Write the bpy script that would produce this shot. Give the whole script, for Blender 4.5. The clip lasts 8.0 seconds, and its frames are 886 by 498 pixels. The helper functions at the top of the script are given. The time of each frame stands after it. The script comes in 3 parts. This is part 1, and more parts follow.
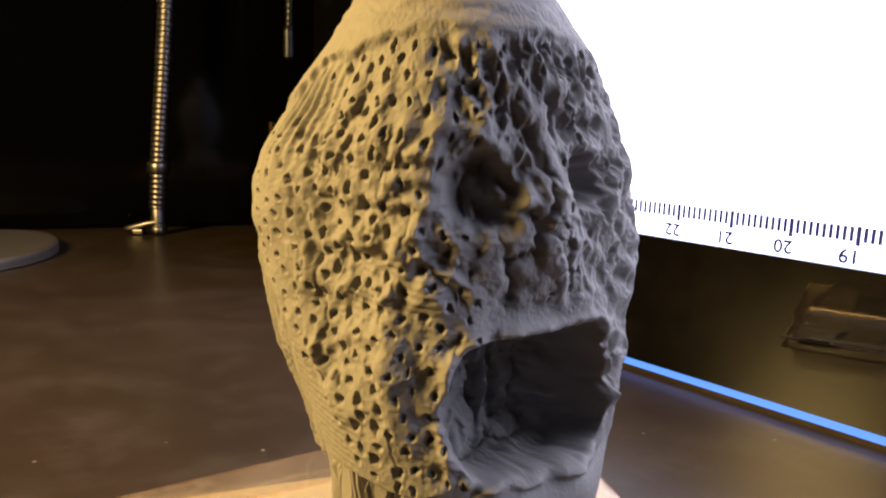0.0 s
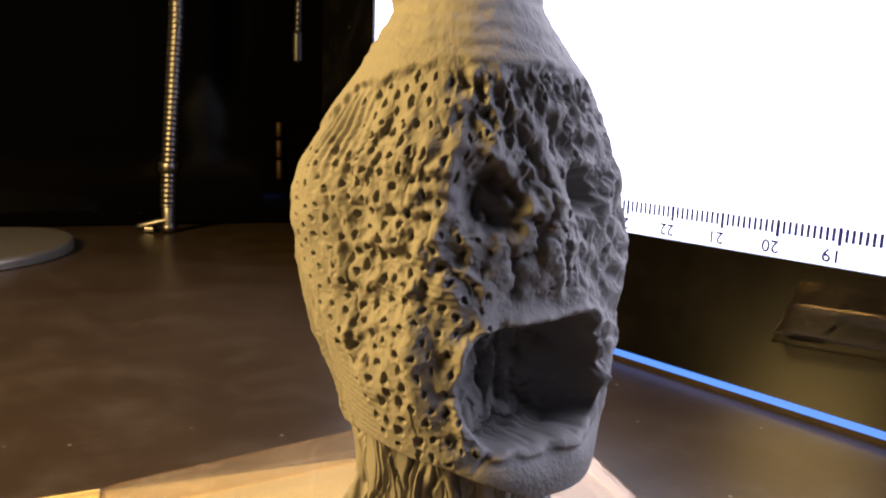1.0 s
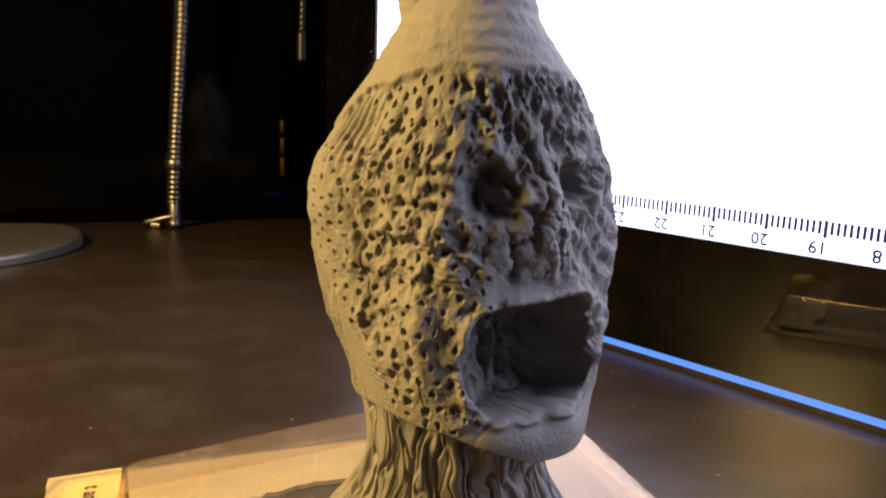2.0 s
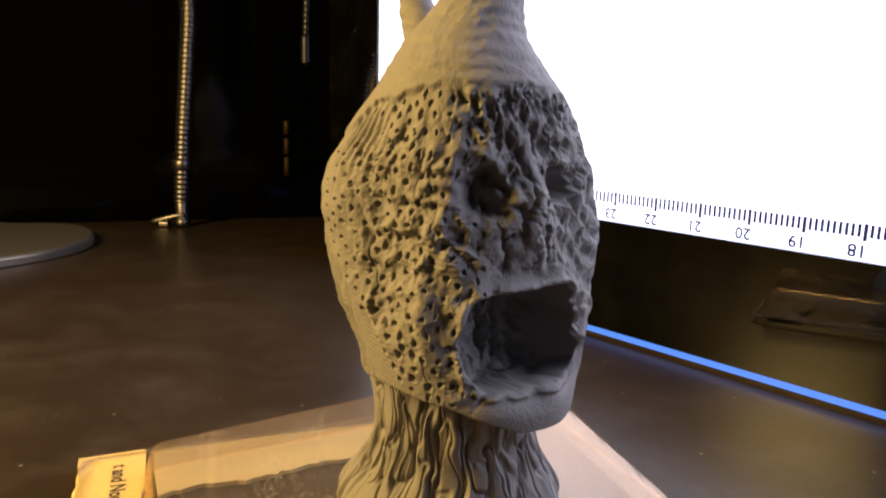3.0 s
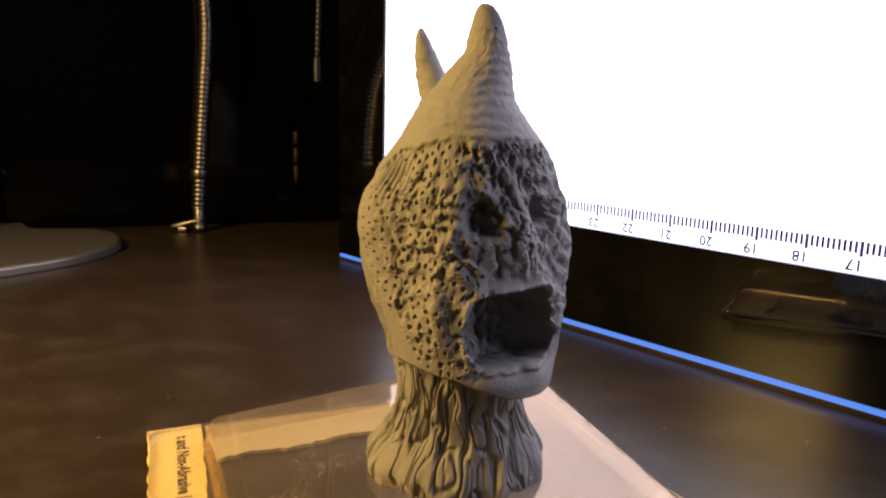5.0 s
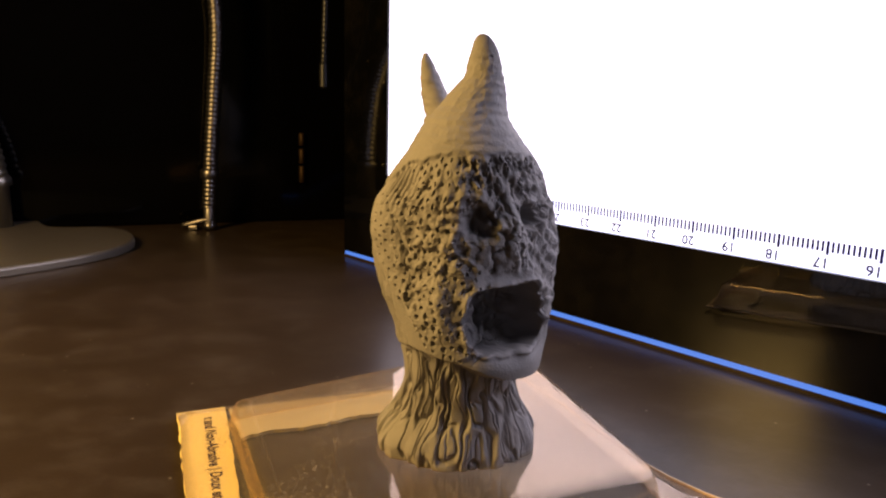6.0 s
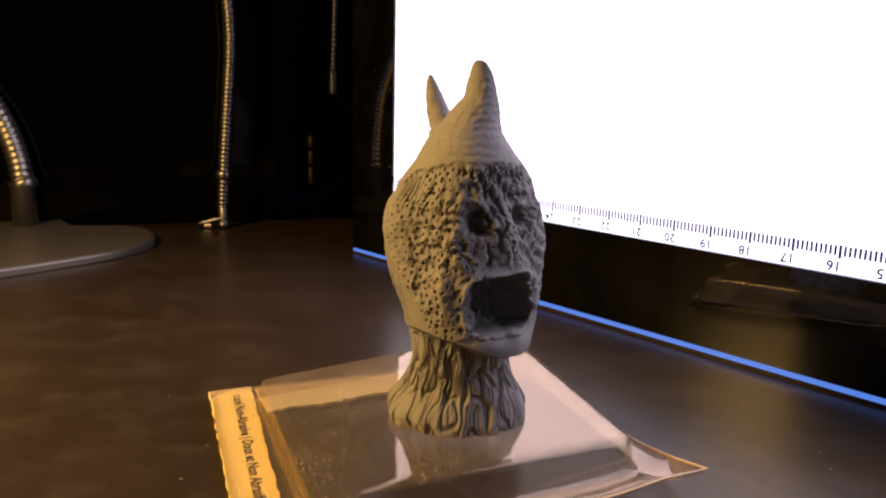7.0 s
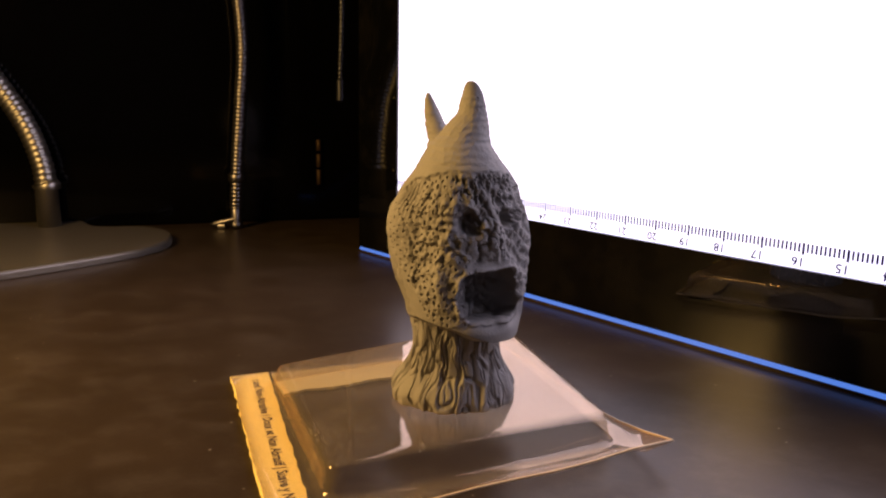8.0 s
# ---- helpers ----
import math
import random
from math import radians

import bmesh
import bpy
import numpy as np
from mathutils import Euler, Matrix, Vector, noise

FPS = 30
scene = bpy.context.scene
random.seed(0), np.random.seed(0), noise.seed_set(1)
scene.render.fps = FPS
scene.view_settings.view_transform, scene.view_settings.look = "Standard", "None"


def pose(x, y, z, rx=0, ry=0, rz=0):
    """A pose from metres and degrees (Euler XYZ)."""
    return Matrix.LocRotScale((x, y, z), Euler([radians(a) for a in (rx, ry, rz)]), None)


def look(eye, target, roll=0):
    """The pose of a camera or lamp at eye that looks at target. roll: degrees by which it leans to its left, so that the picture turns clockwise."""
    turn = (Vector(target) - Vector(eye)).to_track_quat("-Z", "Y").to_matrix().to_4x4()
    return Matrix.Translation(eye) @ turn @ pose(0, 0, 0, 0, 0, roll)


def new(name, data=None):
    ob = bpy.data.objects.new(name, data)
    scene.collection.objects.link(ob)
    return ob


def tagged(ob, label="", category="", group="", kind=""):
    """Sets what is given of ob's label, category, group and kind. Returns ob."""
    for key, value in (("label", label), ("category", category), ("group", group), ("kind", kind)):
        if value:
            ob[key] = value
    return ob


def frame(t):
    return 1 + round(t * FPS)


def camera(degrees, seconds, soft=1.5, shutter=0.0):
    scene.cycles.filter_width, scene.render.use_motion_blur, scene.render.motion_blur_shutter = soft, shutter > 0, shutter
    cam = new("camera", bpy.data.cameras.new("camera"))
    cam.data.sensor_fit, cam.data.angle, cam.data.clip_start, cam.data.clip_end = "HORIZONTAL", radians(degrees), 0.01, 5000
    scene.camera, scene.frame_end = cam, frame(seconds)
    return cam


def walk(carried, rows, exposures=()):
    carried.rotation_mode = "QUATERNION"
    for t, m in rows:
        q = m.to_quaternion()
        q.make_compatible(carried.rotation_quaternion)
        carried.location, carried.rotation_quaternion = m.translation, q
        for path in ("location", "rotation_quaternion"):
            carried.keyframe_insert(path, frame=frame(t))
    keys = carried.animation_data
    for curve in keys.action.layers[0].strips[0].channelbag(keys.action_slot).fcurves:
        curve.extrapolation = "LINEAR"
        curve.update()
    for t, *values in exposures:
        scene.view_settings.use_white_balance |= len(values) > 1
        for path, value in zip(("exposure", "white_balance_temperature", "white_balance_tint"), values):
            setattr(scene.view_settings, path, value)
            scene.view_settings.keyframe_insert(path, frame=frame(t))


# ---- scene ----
cam = camera(61.47, 8.0, soft=2.2)
PATH = [
    (0.0, (0.00007, 0.00001, 0.04731), (0.00009, 0.09838, 0.02936), 1.86),
    (0.5, (-0.00013, -0.00308, 0.04778), (-0.00025, 0.09528, 0.02975), 2.07),
    (1.0, (-0.00096, -0.00710, 0.04880), (-0.00100, 0.09121, 0.03051), 2.00),
    (1.5, (-0.00133, -0.00957, 0.04898), (-0.00131, 0.08871, 0.03051), 1.99),
    (3.0, (-0.00115, -0.01975, 0.05012), (-0.00131, 0.07843, 0.03111), 1.59),
    (3.5, (-0.00238, -0.02396, 0.05226), (-0.00243, 0.07423, 0.03336), 1.47),
    (4.0, (-0.00294, -0.02931, 0.05328), (-0.00315, 0.06894, 0.03462), 1.27),
    (4.5, (-0.00249, -0.03480, 0.05429), (-0.00242, 0.06340, 0.03540), 1.40),
    (6.0, (-0.00297, -0.05276, 0.05841), (-0.00263, 0.04531, 0.03886), 1.51),
    (6.5, (-0.00378, -0.06026, 0.05969), (-0.00367, 0.03776, 0.03988), 1.53),
    (7.0, (-0.00295, -0.06895, 0.06137), (-0.00300, 0.02906, 0.04152), 1.44),
    (7.5, (-0.00224, -0.07661, 0.06283), (-0.00248, 0.02139, 0.04294), 1.29),
    (8.0, (-0.00122, -0.08485, 0.06445), (-0.00205, 0.01313, 0.04445), 1.18),
]
walk(cam, [(t, look(eye, target, roll)) for t, eye, target, roll in PATH],
     exposures=[(0.0, 0.48, 6150, 9), (1.5, 0.28, 6200, 9), (3.5, 0.0, 6300, 10), (4.5, -0.08, 6400, 11), (6.5, -0.28, 6650, 18), (8.0, -0.38, 6800, 22)])

# ---------------------------------------------------------------- light
world = bpy.data.worlds.new("world")
scene.world = world
world.use_nodes = True
world.node_tree.nodes["Background"].inputs[0].default_value = (0.9, 0.7, 0.5, 1)
world.node_tree.nodes["Background"].inputs[1].default_value = 0.004

LAMP_HEAD = Vector((-0.205, 0.006, 0.146))
LAMP_AIM = Vector((-0.010, 0.050, 0.030))
lamp_data = bpy.data.lights.new("desk_lamp_light", "AREA")
lamp_data.shape, lamp_data.size, lamp_data.energy, lamp_data.color = "DISK", 0.080, 1.22, (1.0, 0.63, 0.19)
lamp_light = new("desk_lamp_light", lamp_data)
lamp_light.matrix_world = look(LAMP_HEAD.lerp(LAMP_AIM, 0.02), LAMP_AIM)


# ---------------------------------------------------------------- materials
def material(name, color, rough=0.6, metal=0.0, vary=0.15, scale=60.0, fine=900.0, bump=0.0, bump_scale=500.0, spec=0.5, second=None, rough_vary=0.08, dust=0.0):
    """A node material with two scales of colour variation, uneven gloss and fine relief."""
    m = bpy.data.materials.new(name)
    m.use_nodes = True
    nt = m.node_tree
    n, link = nt.nodes, nt.links.new
    p = n["Principled BSDF"]
    co = n.new("ShaderNodeTexCoord")
    big, small = n.new("ShaderNodeTexNoise"), n.new("ShaderNodeTexNoise")
    big.inputs["Scale"].default_value, small.inputs["Scale"].default_value = scale, fine
    big.inputs["Detail"].default_value, small.inputs["Detail"].default_value = 4, 3
    for tex in (big, small):
        link(co.outputs["Object"], tex.inputs["Vector"])
    mix = n.new("ShaderNodeMix")
    mix.data_type = "RGBA"
    dark = tuple(c * (1 - vary) for c in color)
    light = second or tuple(min(1, c * (1 + vary)) for c in color)
    mix.inputs["A"].default_value, mix.inputs["B"].default_value = (*dark, 1), (*light, 1)
    blend = n.new("ShaderNodeMath")
    blend.operation = "MULTIPLY_ADD"
    blend.inputs[1].default_value = 0.35
    half = n.new("ShaderNodeMath")
    half.operation = "MULTIPLY"
    half.inputs[1].default_value = 0.65
    link(big.outputs[0], half.inputs[0])
    link(small.outputs[0], blend.inputs[0])
    link(half.outputs[0], blend.inputs[2])
    link(blend.outputs[0], mix.inputs["Factor"])
    tint = mix.outputs["Result"]
    if dust:
        spots, keep, speck = n.new("ShaderNodeTexVoronoi"), n.new("ShaderNodeMapRange"), n.new("ShaderNodeMix")
        spots.inputs["Scale"].default_value = 210
        keep.inputs["From Min"].default_value, keep.inputs["From Max"].default_value = 0.075, 0.03
        pick, both = n.new("ShaderNodeSeparateColor"), n.new("ShaderNodeMath")
        chosen = n.new("ShaderNodeMath")
        chosen.operation, chosen.inputs[1].default_value = "GREATER_THAN", 1 - dust
        both.operation = "MULTIPLY"
        speck.data_type = "RGBA"
        speck.inputs["B"].default_value = (0.22, 0.20, 0.17, 1)
        link(co.outputs["Object"], spots.inputs["Vector"])
        link(spots.outputs["Distance"], keep.inputs["Value"])
        link(spots.outputs["Color"], pick.inputs["Color"])
        link(pick.outputs[0], chosen.inputs[0])
        link(keep.outputs["Result"], both.inputs[0])
        link(chosen.outputs[0], both.inputs[1])
        link(both.outputs[0], speck.inputs["Factor"])
        link(tint, speck.inputs["A"])
        tint = speck.outputs["Result"]
        # wiped dust: soft streaky patches
        lay, wipe, film, how = n.new("ShaderNodeMapping"), n.new("ShaderNodeTexNoise"), n.new("ShaderNodeMix"), n.new("ShaderNodeMapRange")
        lay.inputs["Rotation"].default_value, lay.inputs["Scale"].default_value = (0, 0, 0.9), (1.0, 1.35, 1.0)
        wipe.inputs["Scale"].default_value, wipe.inputs["Detail"].default_value, wipe.inputs["Roughness"].default_value = 75, 9, 0.74
        how.inputs["From Min"].default_value, how.inputs["From Max"].default_value = 0.47, 0.74
        how.inputs["To Min"].default_value, how.inputs["To Max"].default_value = 0.0, 0.7 * dust
        film.data_type = "RGBA"
        film.inputs["B"].default_value = (0.12, 0.105, 0.09, 1)
        link(co.outputs["Object"], lay.inputs["Vector"])
        link(lay.outputs["Vector"], wipe.inputs["Vector"])
        link(wipe.outputs[0], how.inputs["Value"])
        link(how.outputs["Result"], film.inputs["Factor"])
        link(tint, film.inputs["A"])
        tint = film.outputs["Result"]
    link(tint, p.inputs["Base Color"])
    rr = n.new("ShaderNodeMapRange")
    rr.inputs["To Min"].default_value, rr.inputs["To Max"].default_value = max(0.01, rough - rough_vary), min(1, rough + rough_vary)
    link(blend.outputs[0], rr.inputs["Value"])
    link(rr.outputs["Result"], p.inputs["Roughness"])
    p.inputs["Metallic"].default_value = metal
    p.inputs["Specular IOR Level"].default_value = spec
    if bump:
        b, tex = n.new("ShaderNodeBump"), n.new("ShaderNodeTexNoise")
        tex.inputs["Scale"].default_value, tex.inputs["Detail"].default_value = bump_scale, 6
        b.inputs["Strength"].default_value, b.inputs["Distance"].default_value = bump, 0.0004
        link(co.outputs["Object"], tex.inputs["Vector"])
        link(tex.outputs[0], b.inputs["Height"])
        link(b.outputs["Normal"], p.inputs["Normal"])
    return m


def glowing(name, color, strength, base=0.8, rough=0.4):
    m = bpy.data.materials.new(name)
    m.use_nodes = True
    p = m.node_tree.nodes["Principled BSDF"]
    p.inputs["Base Color"].default_value = (base, base, base, 1)
    p.inputs["Roughness"].default_value = rough
    p.inputs["Emission Color"].default_value = (*color, 1)
    p.inputs["Emission Strength"].default_value = strength
    return m


def clear_plastic(name, tint=(0.975, 0.965, 0.94), rough=0.04):
    """Thin clear film: what lies behind shows through, and the gloss grows towards grazing angles."""
    m = bpy.data.materials.new(name)
    m.use_nodes = True
    n, link = m.node_tree.nodes, m.node_tree.links.new
    n.remove(n["Principled BSDF"])
    out = n["Material Output"]
    see, gloss, mix, fres = n.new("ShaderNodeBsdfTransparent"), n.new("ShaderNodeBsdfGlossy"), n.new("ShaderNodeMixShader"), n.new("ShaderNodeLayerWeight")
    haze, mix2, scr = n.new("ShaderNodeBsdfDiffuse"), n.new("ShaderNodeMixShader"), n.new("ShaderNodeTexNoise")
    co, ramp, bump, tex = n.new("ShaderNodeTexCoord"), n.new("ShaderNodeMapRange"), n.new("ShaderNodeBump"), n.new("ShaderNodeTexNoise")
    see.inputs[0].default_value = (*tint, 1)
    gloss.inputs["Roughness"].default_value = rough
    gloss.inputs["Color"].default_value = (1.0, 0.80, 0.64, 1)
    fres.inputs["Blend"].default_value = 0.5
    power, sheen = n.new("ShaderNodeMath"), n.new("ShaderNodeMath")
    power.operation, sheen.operation = "POWER", "MULTIPLY_ADD"
    power.inputs[1].default_value, sheen.inputs[1].default_value, sheen.inputs[2].default_value = 3.6, 0.58, 0.040
    link(fres.outputs["Facing"], power.inputs[0])
    link(power.outputs[0], sheen.inputs[0])
    haze.inputs[0].default_value = (0.72, 0.62, 0.48, 1)
    scr.inputs["Scale"].default_value, scr.inputs["Detail"].default_value = 2000, 3
    ramp.inputs["From Min"].default_value, ramp.inputs["From Max"].default_value = 0.56, 0.74
    ramp.inputs["To Min"].default_value, ramp.inputs["To Max"].default_value = 0.0, 1.0
    cloud, dense, amount = n.new("ShaderNodeTexNoise"), n.new("ShaderNodeMapRange"), n.new("ShaderNodeMath")
    cloud.inputs["Scale"].default_value, cloud.inputs["Detail"].default_value = 110, 3
    dense.inputs["From Min"].default_value, dense.inputs["From Max"].default_value = 0.42, 0.70
    dense.inputs["To Min"].default_value, dense.inputs["To Max"].default_value = 0.04, 0.38
    amount.operation, amount.inputs[2].default_value = "MULTIPLY_ADD", 0.036
    link(co.outputs["Object"], cloud.inputs["Vector"])
    link(cloud.outputs[0], dense.inputs["Value"])
    link(ramp.outputs["Result"], amount.inputs[0])
    link(dense.outputs["Result"], amount.inputs[1])
    tex.inputs["Scale"].default_value = 90
    bump.inputs["Strength"].default_value, bump.inputs["Distance"].default_value = 0.06, 0.0006
    link(co.outputs["Object"], scr.inputs["Vector"])
    link(co.outputs["Object"], tex.inputs["Vector"])
    link(tex.outputs[0], bump.inputs["Height"])
    link(bump.outputs["Normal"], gloss.inputs["Normal"])
    link(scr.outputs[0], ramp.inputs["Value"])
    link(amount.outputs[0], mix2.inputs[0])
    link(sheen.outputs[0], mix.inputs[0])
    link(see.outputs[0], mix.inputs[1])
    link(gloss.outputs[0], mix.inputs[2])
    link(mix.outputs[0], mix2.inputs[1])
    link(haze.outputs[0], mix2.inputs[2])
    link(mix2.outputs[0], out.inputs["Surface"])
    return m


def sheer_ink(name, tint):
    """Thin translucent print: the lit sheet behind shows through, filtered."""
    m = bpy.data.materials.new(name)
    m.use_nodes = True
    n, link = m.node_tree.nodes, m.node_tree.links.new
    n.remove(n["Principled BSDF"])
    see, coat, mix = n.new("ShaderNodeBsdfTransparent"), n.new("ShaderNodeBsdfDiffuse"), n.new("ShaderNodeMixShader")
    see.inputs[0].default_value, coat.inputs[0].default_value = (*tint, 1), (0.012, 0.010, 0.04, 1)
    mix.inputs[0].default_value = 0.15
    link(see.outputs[0], mix.inputs[1])
    link(coat.outputs[0], mix.inputs[2])
    link(mix.outputs[0], n["Material Output"].inputs["Surface"])
    return m


CLAY = material("grey_clay", (0.230, 0.222, 0.219), 0.72, vary=0.10, scale=180, fine=2600, bump=0.14, bump_scale=2200, spec=0.3)
DESK = material("black_desk_laminate", (0.029, 0.0200, 0.0128), 0.30, vary=0.5, scale=42, fine=1500, bump=0.05, bump_scale=2200, spec=0.17, rough_vary=0.03, dust=0.34)
BLACK_WALL = material("gloss_black_board", (0.0012, 0.0012, 0.0014), 0.09, vary=0.3, scale=8, fine=200, spec=0.16, rough_vary=0.03)
DARK_ROOM = material("dim_room_paint", (0.03, 0.028, 0.025), 0.85, vary=0.15, scale=3, fine=120)
BEZEL = material("gloss_black_bezel", (0.0018, 0.0018, 0.002), 0.035, vary=0.3, scale=40, fine=1800, spec=0.5, rough_vary=0.02, dust=0.06)
INK = sheer_ink("ruler_ink", (0.020, 0.016, 0.034))
SILVER = material("brushed_silver", (0.40, 0.385, 0.36), 0.38, metal=1.0, vary=0.12, scale=90, fine=1400)
PLATE = material("silver_grey_paint", (0.18, 0.168, 0.148), 0.36, metal=0.6, vary=0.10, scale=60, fine=1500)
BRAID = material("braided_steel", (0.22, 0.21, 0.22), 0.36, metal=1.0, vary=0.25, scale=300, fine=2000)
STREAK_BROWN = material("dull_brown_metal", (0.055, 0.034, 0.02), 0.6, metal=0.8, vary=0.4, scale=400, fine=2000)
LEAD = material("dark_braid", (0.030, 0.032, 0.040), 0.35, metal=0.8, vary=0.2, scale=300, fine=2000)
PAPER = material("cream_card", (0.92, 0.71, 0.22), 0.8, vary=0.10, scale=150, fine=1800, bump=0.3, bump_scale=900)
# the torn card again, the film's haze over it put into a duller colour
CARD_BACK = material("haze_dulled_card", (0.52, 0.41, 0.18), 0.85, vary=0.25, scale=220, fine=1800, bump=0.3, bump_scale=900)
BROWN_INK = material("brown_ink", (0.05, 0.02, 0.008), 0.7, vary=0.2, scale=300)
# clear film's edge, its lamp highlight put into an amber colour
EDGE_GLINT = material("amber_glint_on_film_edge", (0.62, 0.46, 0.27), 0.35, vary=0.25, scale=260, fine=1600)
PLASTIC = clear_plastic("clear_blister_film")
SCREEN = glowing("light_pad_diffuser", (0.82, 0.86, 1.16), 2.9, 0.75, 0.06)
EDGE_GLOW = glowing("blue_edge_leak", (0.10, 0.30, 1.0), 0.95, 0.02)


# ---------------------------------------------------------------- mesh helpers
def mesh_object(name, bm, mat, parent=None, label="", smooth=False):
    me = bpy.data.meshes.new(name)
    bmesh.ops.recalc_face_normals(bm, faces=bm.faces)
    bm.to_mesh(me)
    bm.free()
    me.materials.append(mat)
    if smooth:
        me.polygons.foreach_set("use_smooth", [True] * len(me.polygons))
    ob = new(name, me)
    if parent:
        ob.parent = parent
    if label:
        ob["label"] = label
    return ob


def part(name, bm, mat, parent, label="", smooth=False):
    return mesh_object(name, bm, mat, parent, label, smooth)


def block(x0, x1, y0, y1, z0, z1, bevel=0.0, segments=2):
    bm = bmesh.new()
    bmesh.ops.create_cube(bm, size=1)
    bmesh.ops.scale(bm, vec=(x1 - x0, y1 - y0, z1 - z0), verts=bm.verts)
    bmesh.ops.translate(bm, vec=((x0 + x1) / 2, (y0 + y1) / 2, (z0 + z1) / 2), verts=bm.verts)
    if bevel:
        bmesh.ops.bevel(bm, geom=list(bm.edges), offset=bevel, segments=segments, affect="EDGES", profile=0.5)
    return bm


def tube(points, radii, sides=20, cap=True):
    """A tube along points, with a radius for each."""
    bm = bmesh.new()
    rings = []
    side = Vector((0, 1, 0))
    for i, p in enumerate(points):
        a, b = points[max(0, i - 1)], points[min(len(points) - 1, i + 1)]
        ahead = (b - a).normalized()
        side = (side - ahead * side.dot(ahead)).normalized()
        up = ahead.cross(side)
        rings.append([bm.verts.new(p + radii[i] * (math.cos(q) * side + math.sin(q) * up)) for q in [2 * math.pi * k / sides for k in range(sides)]])
    for r0, r1 in zip(rings, rings[1:]):
        for k in range(sides):
            bm.faces.new((r0[k], r0[(k + 1) % sides], r1[(k + 1) % sides], r1[k]))
    if cap:
        bm.faces.new(rings[0])
        bm.faces.new(rings[-1])
    return bm


def spline(controls, count):
    """Evenly spaced points on a smooth curve through the controls."""
    pts = [Vector(c) for c in controls]
    pts = [2 * pts[0] - pts[1], *pts, 2 * pts[-1] - pts[-2]]
    dense = []
    for i in range(1, len(pts) - 2):
        p0, p1, p2, p3 = pts[i - 1:i + 3]
        for k in range(60):
            t = k / 60
            dense.append(0.5 * (2 * p1 + (p2 - p0) * t + (2 * p0 - 5 * p1 + 4 * p2 - p3) * t * t + (3 * p1 - p0 - 3 * p2 + p3) * t ** 3))
    dense.append(pts[-2])
    runs = [0.0]
    for a, b in zip(dense, dense[1:]):
        runs.append(runs[-1] + (b - a).length)
    made, j = [], 0
    for k in range(count):
        want = runs[-1] * k / (count - 1)
        while j < len(runs) - 2 and runs[j + 1] < want:
            j += 1
        f = (want - runs[j]) / max(1e-9, runs[j + 1] - runs[j])
        made.append(dense[j].lerp(dense[j + 1], min(1, f)))
    return made


def gooseneck(points, radius, pitch, sides=20):
    """A ribbed flexible tube: the radius swells and narrows at every winding."""
    length = sum((b - a).length for a, b in zip(points, points[1:]))
    n = max(8, int(length / pitch * 4))
    pts = spline(points, n)
    radii = [radius * (1.0, 0.96, 0.86, 0.96)[k % 4] for k in range(n)]
    return tube(pts, radii, sides)


def plate(outline, z0, z1, bevel=0.0):
    """A flat plate over an outline of (x, y)."""
    bm = bmesh.new()
    f = bm.faces.new([bm.verts.new((x, y, z0)) for x, y in outline])
    up = bmesh.ops.extrude_face_region(bm, geom=[f])
    bmesh.ops.translate(bm, vec=(0, 0, z1 - z0), verts=[v for v in up["geom"] if isinstance(v, bmesh.types.BMVert)])
    if bevel:
        top = [e for e in bm.edges if all(v.co.z > z1 - 1e-6 for v in e.verts)]
        bmesh.ops.bevel(bm, geom=top, offset=bevel, segments=3, affect="EDGES", profile=0.5)
    return bm


def text_mesh(body, size, bold=0.02):
    """The mesh of a line of text in the built-in font, centred, flat in x and y."""
    cu = bpy.data.curves.new("writing", "FONT")
    cu.offset = size * bold
    cu.body, cu.size, cu.align_x, cu.align_y, cu.resolution_u = body, size, "CENTER", "CENTER", 3
    ob = bpy.data.objects.new("writing", cu)
    scene.collection.objects.link(ob)
    me = bpy.data.meshes.new_from_object(ob.evaluated_get(bpy.context.evaluated_depsgraph_get()))
    bpy.data.objects.remove(ob)
    bpy.data.curves.remove(cu)
    return me


# ---------------------------------------------------------------- setting
def room():
    """Dim walls and ceiling that close the nook round the desk."""
    for name, b in (("ceiling", (-0.44, 0.36, -0.32, 0.42, 0.42, 0.44)), ("wall_west", (-0.46, -0.44, -0.32, 0.42, 0.0, 0.44)), ("wall_east", (0.36, 0.38, -0.32, 0.42, 0.0, 0.44)),
                    ("wall_south", (-0.46, 0.38, -0.34, -0.32, 0.0, 0.44)), ("wall_north", (-0.46, 0.38, 0.42, 0.44, 0.0, 0.44))):
        ob = mesh_object(name, block(*b), DARK_ROOM)
        tagged(ob, "dim %s of the dark nook" % name.split("_")[0], name.split("_")[0], kind="structure")


room()

BACK_YAW = 20.0
BACK_POINT = Vector((-0.1095, 0.2860, 0))


def back_panel():
    """The black upright board behind the desk things."""
    bm = block(-0.33, 0.46, 0, 0.012, 0.0, 0.40, 0.0015)
    ob = mesh_object("wall_back", bm, BLACK_WALL)
    ob.matrix_world = Matrix.Translation(BACK_POINT) @ pose(0, 0, 0, 0, 0, BACK_YAW)
    tagged(ob, "gloss black upright back board standing on the desk", "wall", kind="structure")
    # three added brown lumps that draw a dim upright streak on the board
    for z0, z1 in ((0.0185, 0.0265), (0.0275, 0.0345), (0.0358, 0.0418)):
        part("streak_lump", tube([Vector((0.0423, -0.0014, z)) for z in (z0, z0 + 0.0004, z1 - 0.0004, z1)], [0.0009, 0.0013, 0.0013, 0.0009], 14), STREAK_BROWN, ob, "added dull brown lump of an upright streak", smooth=True)


back_panel()


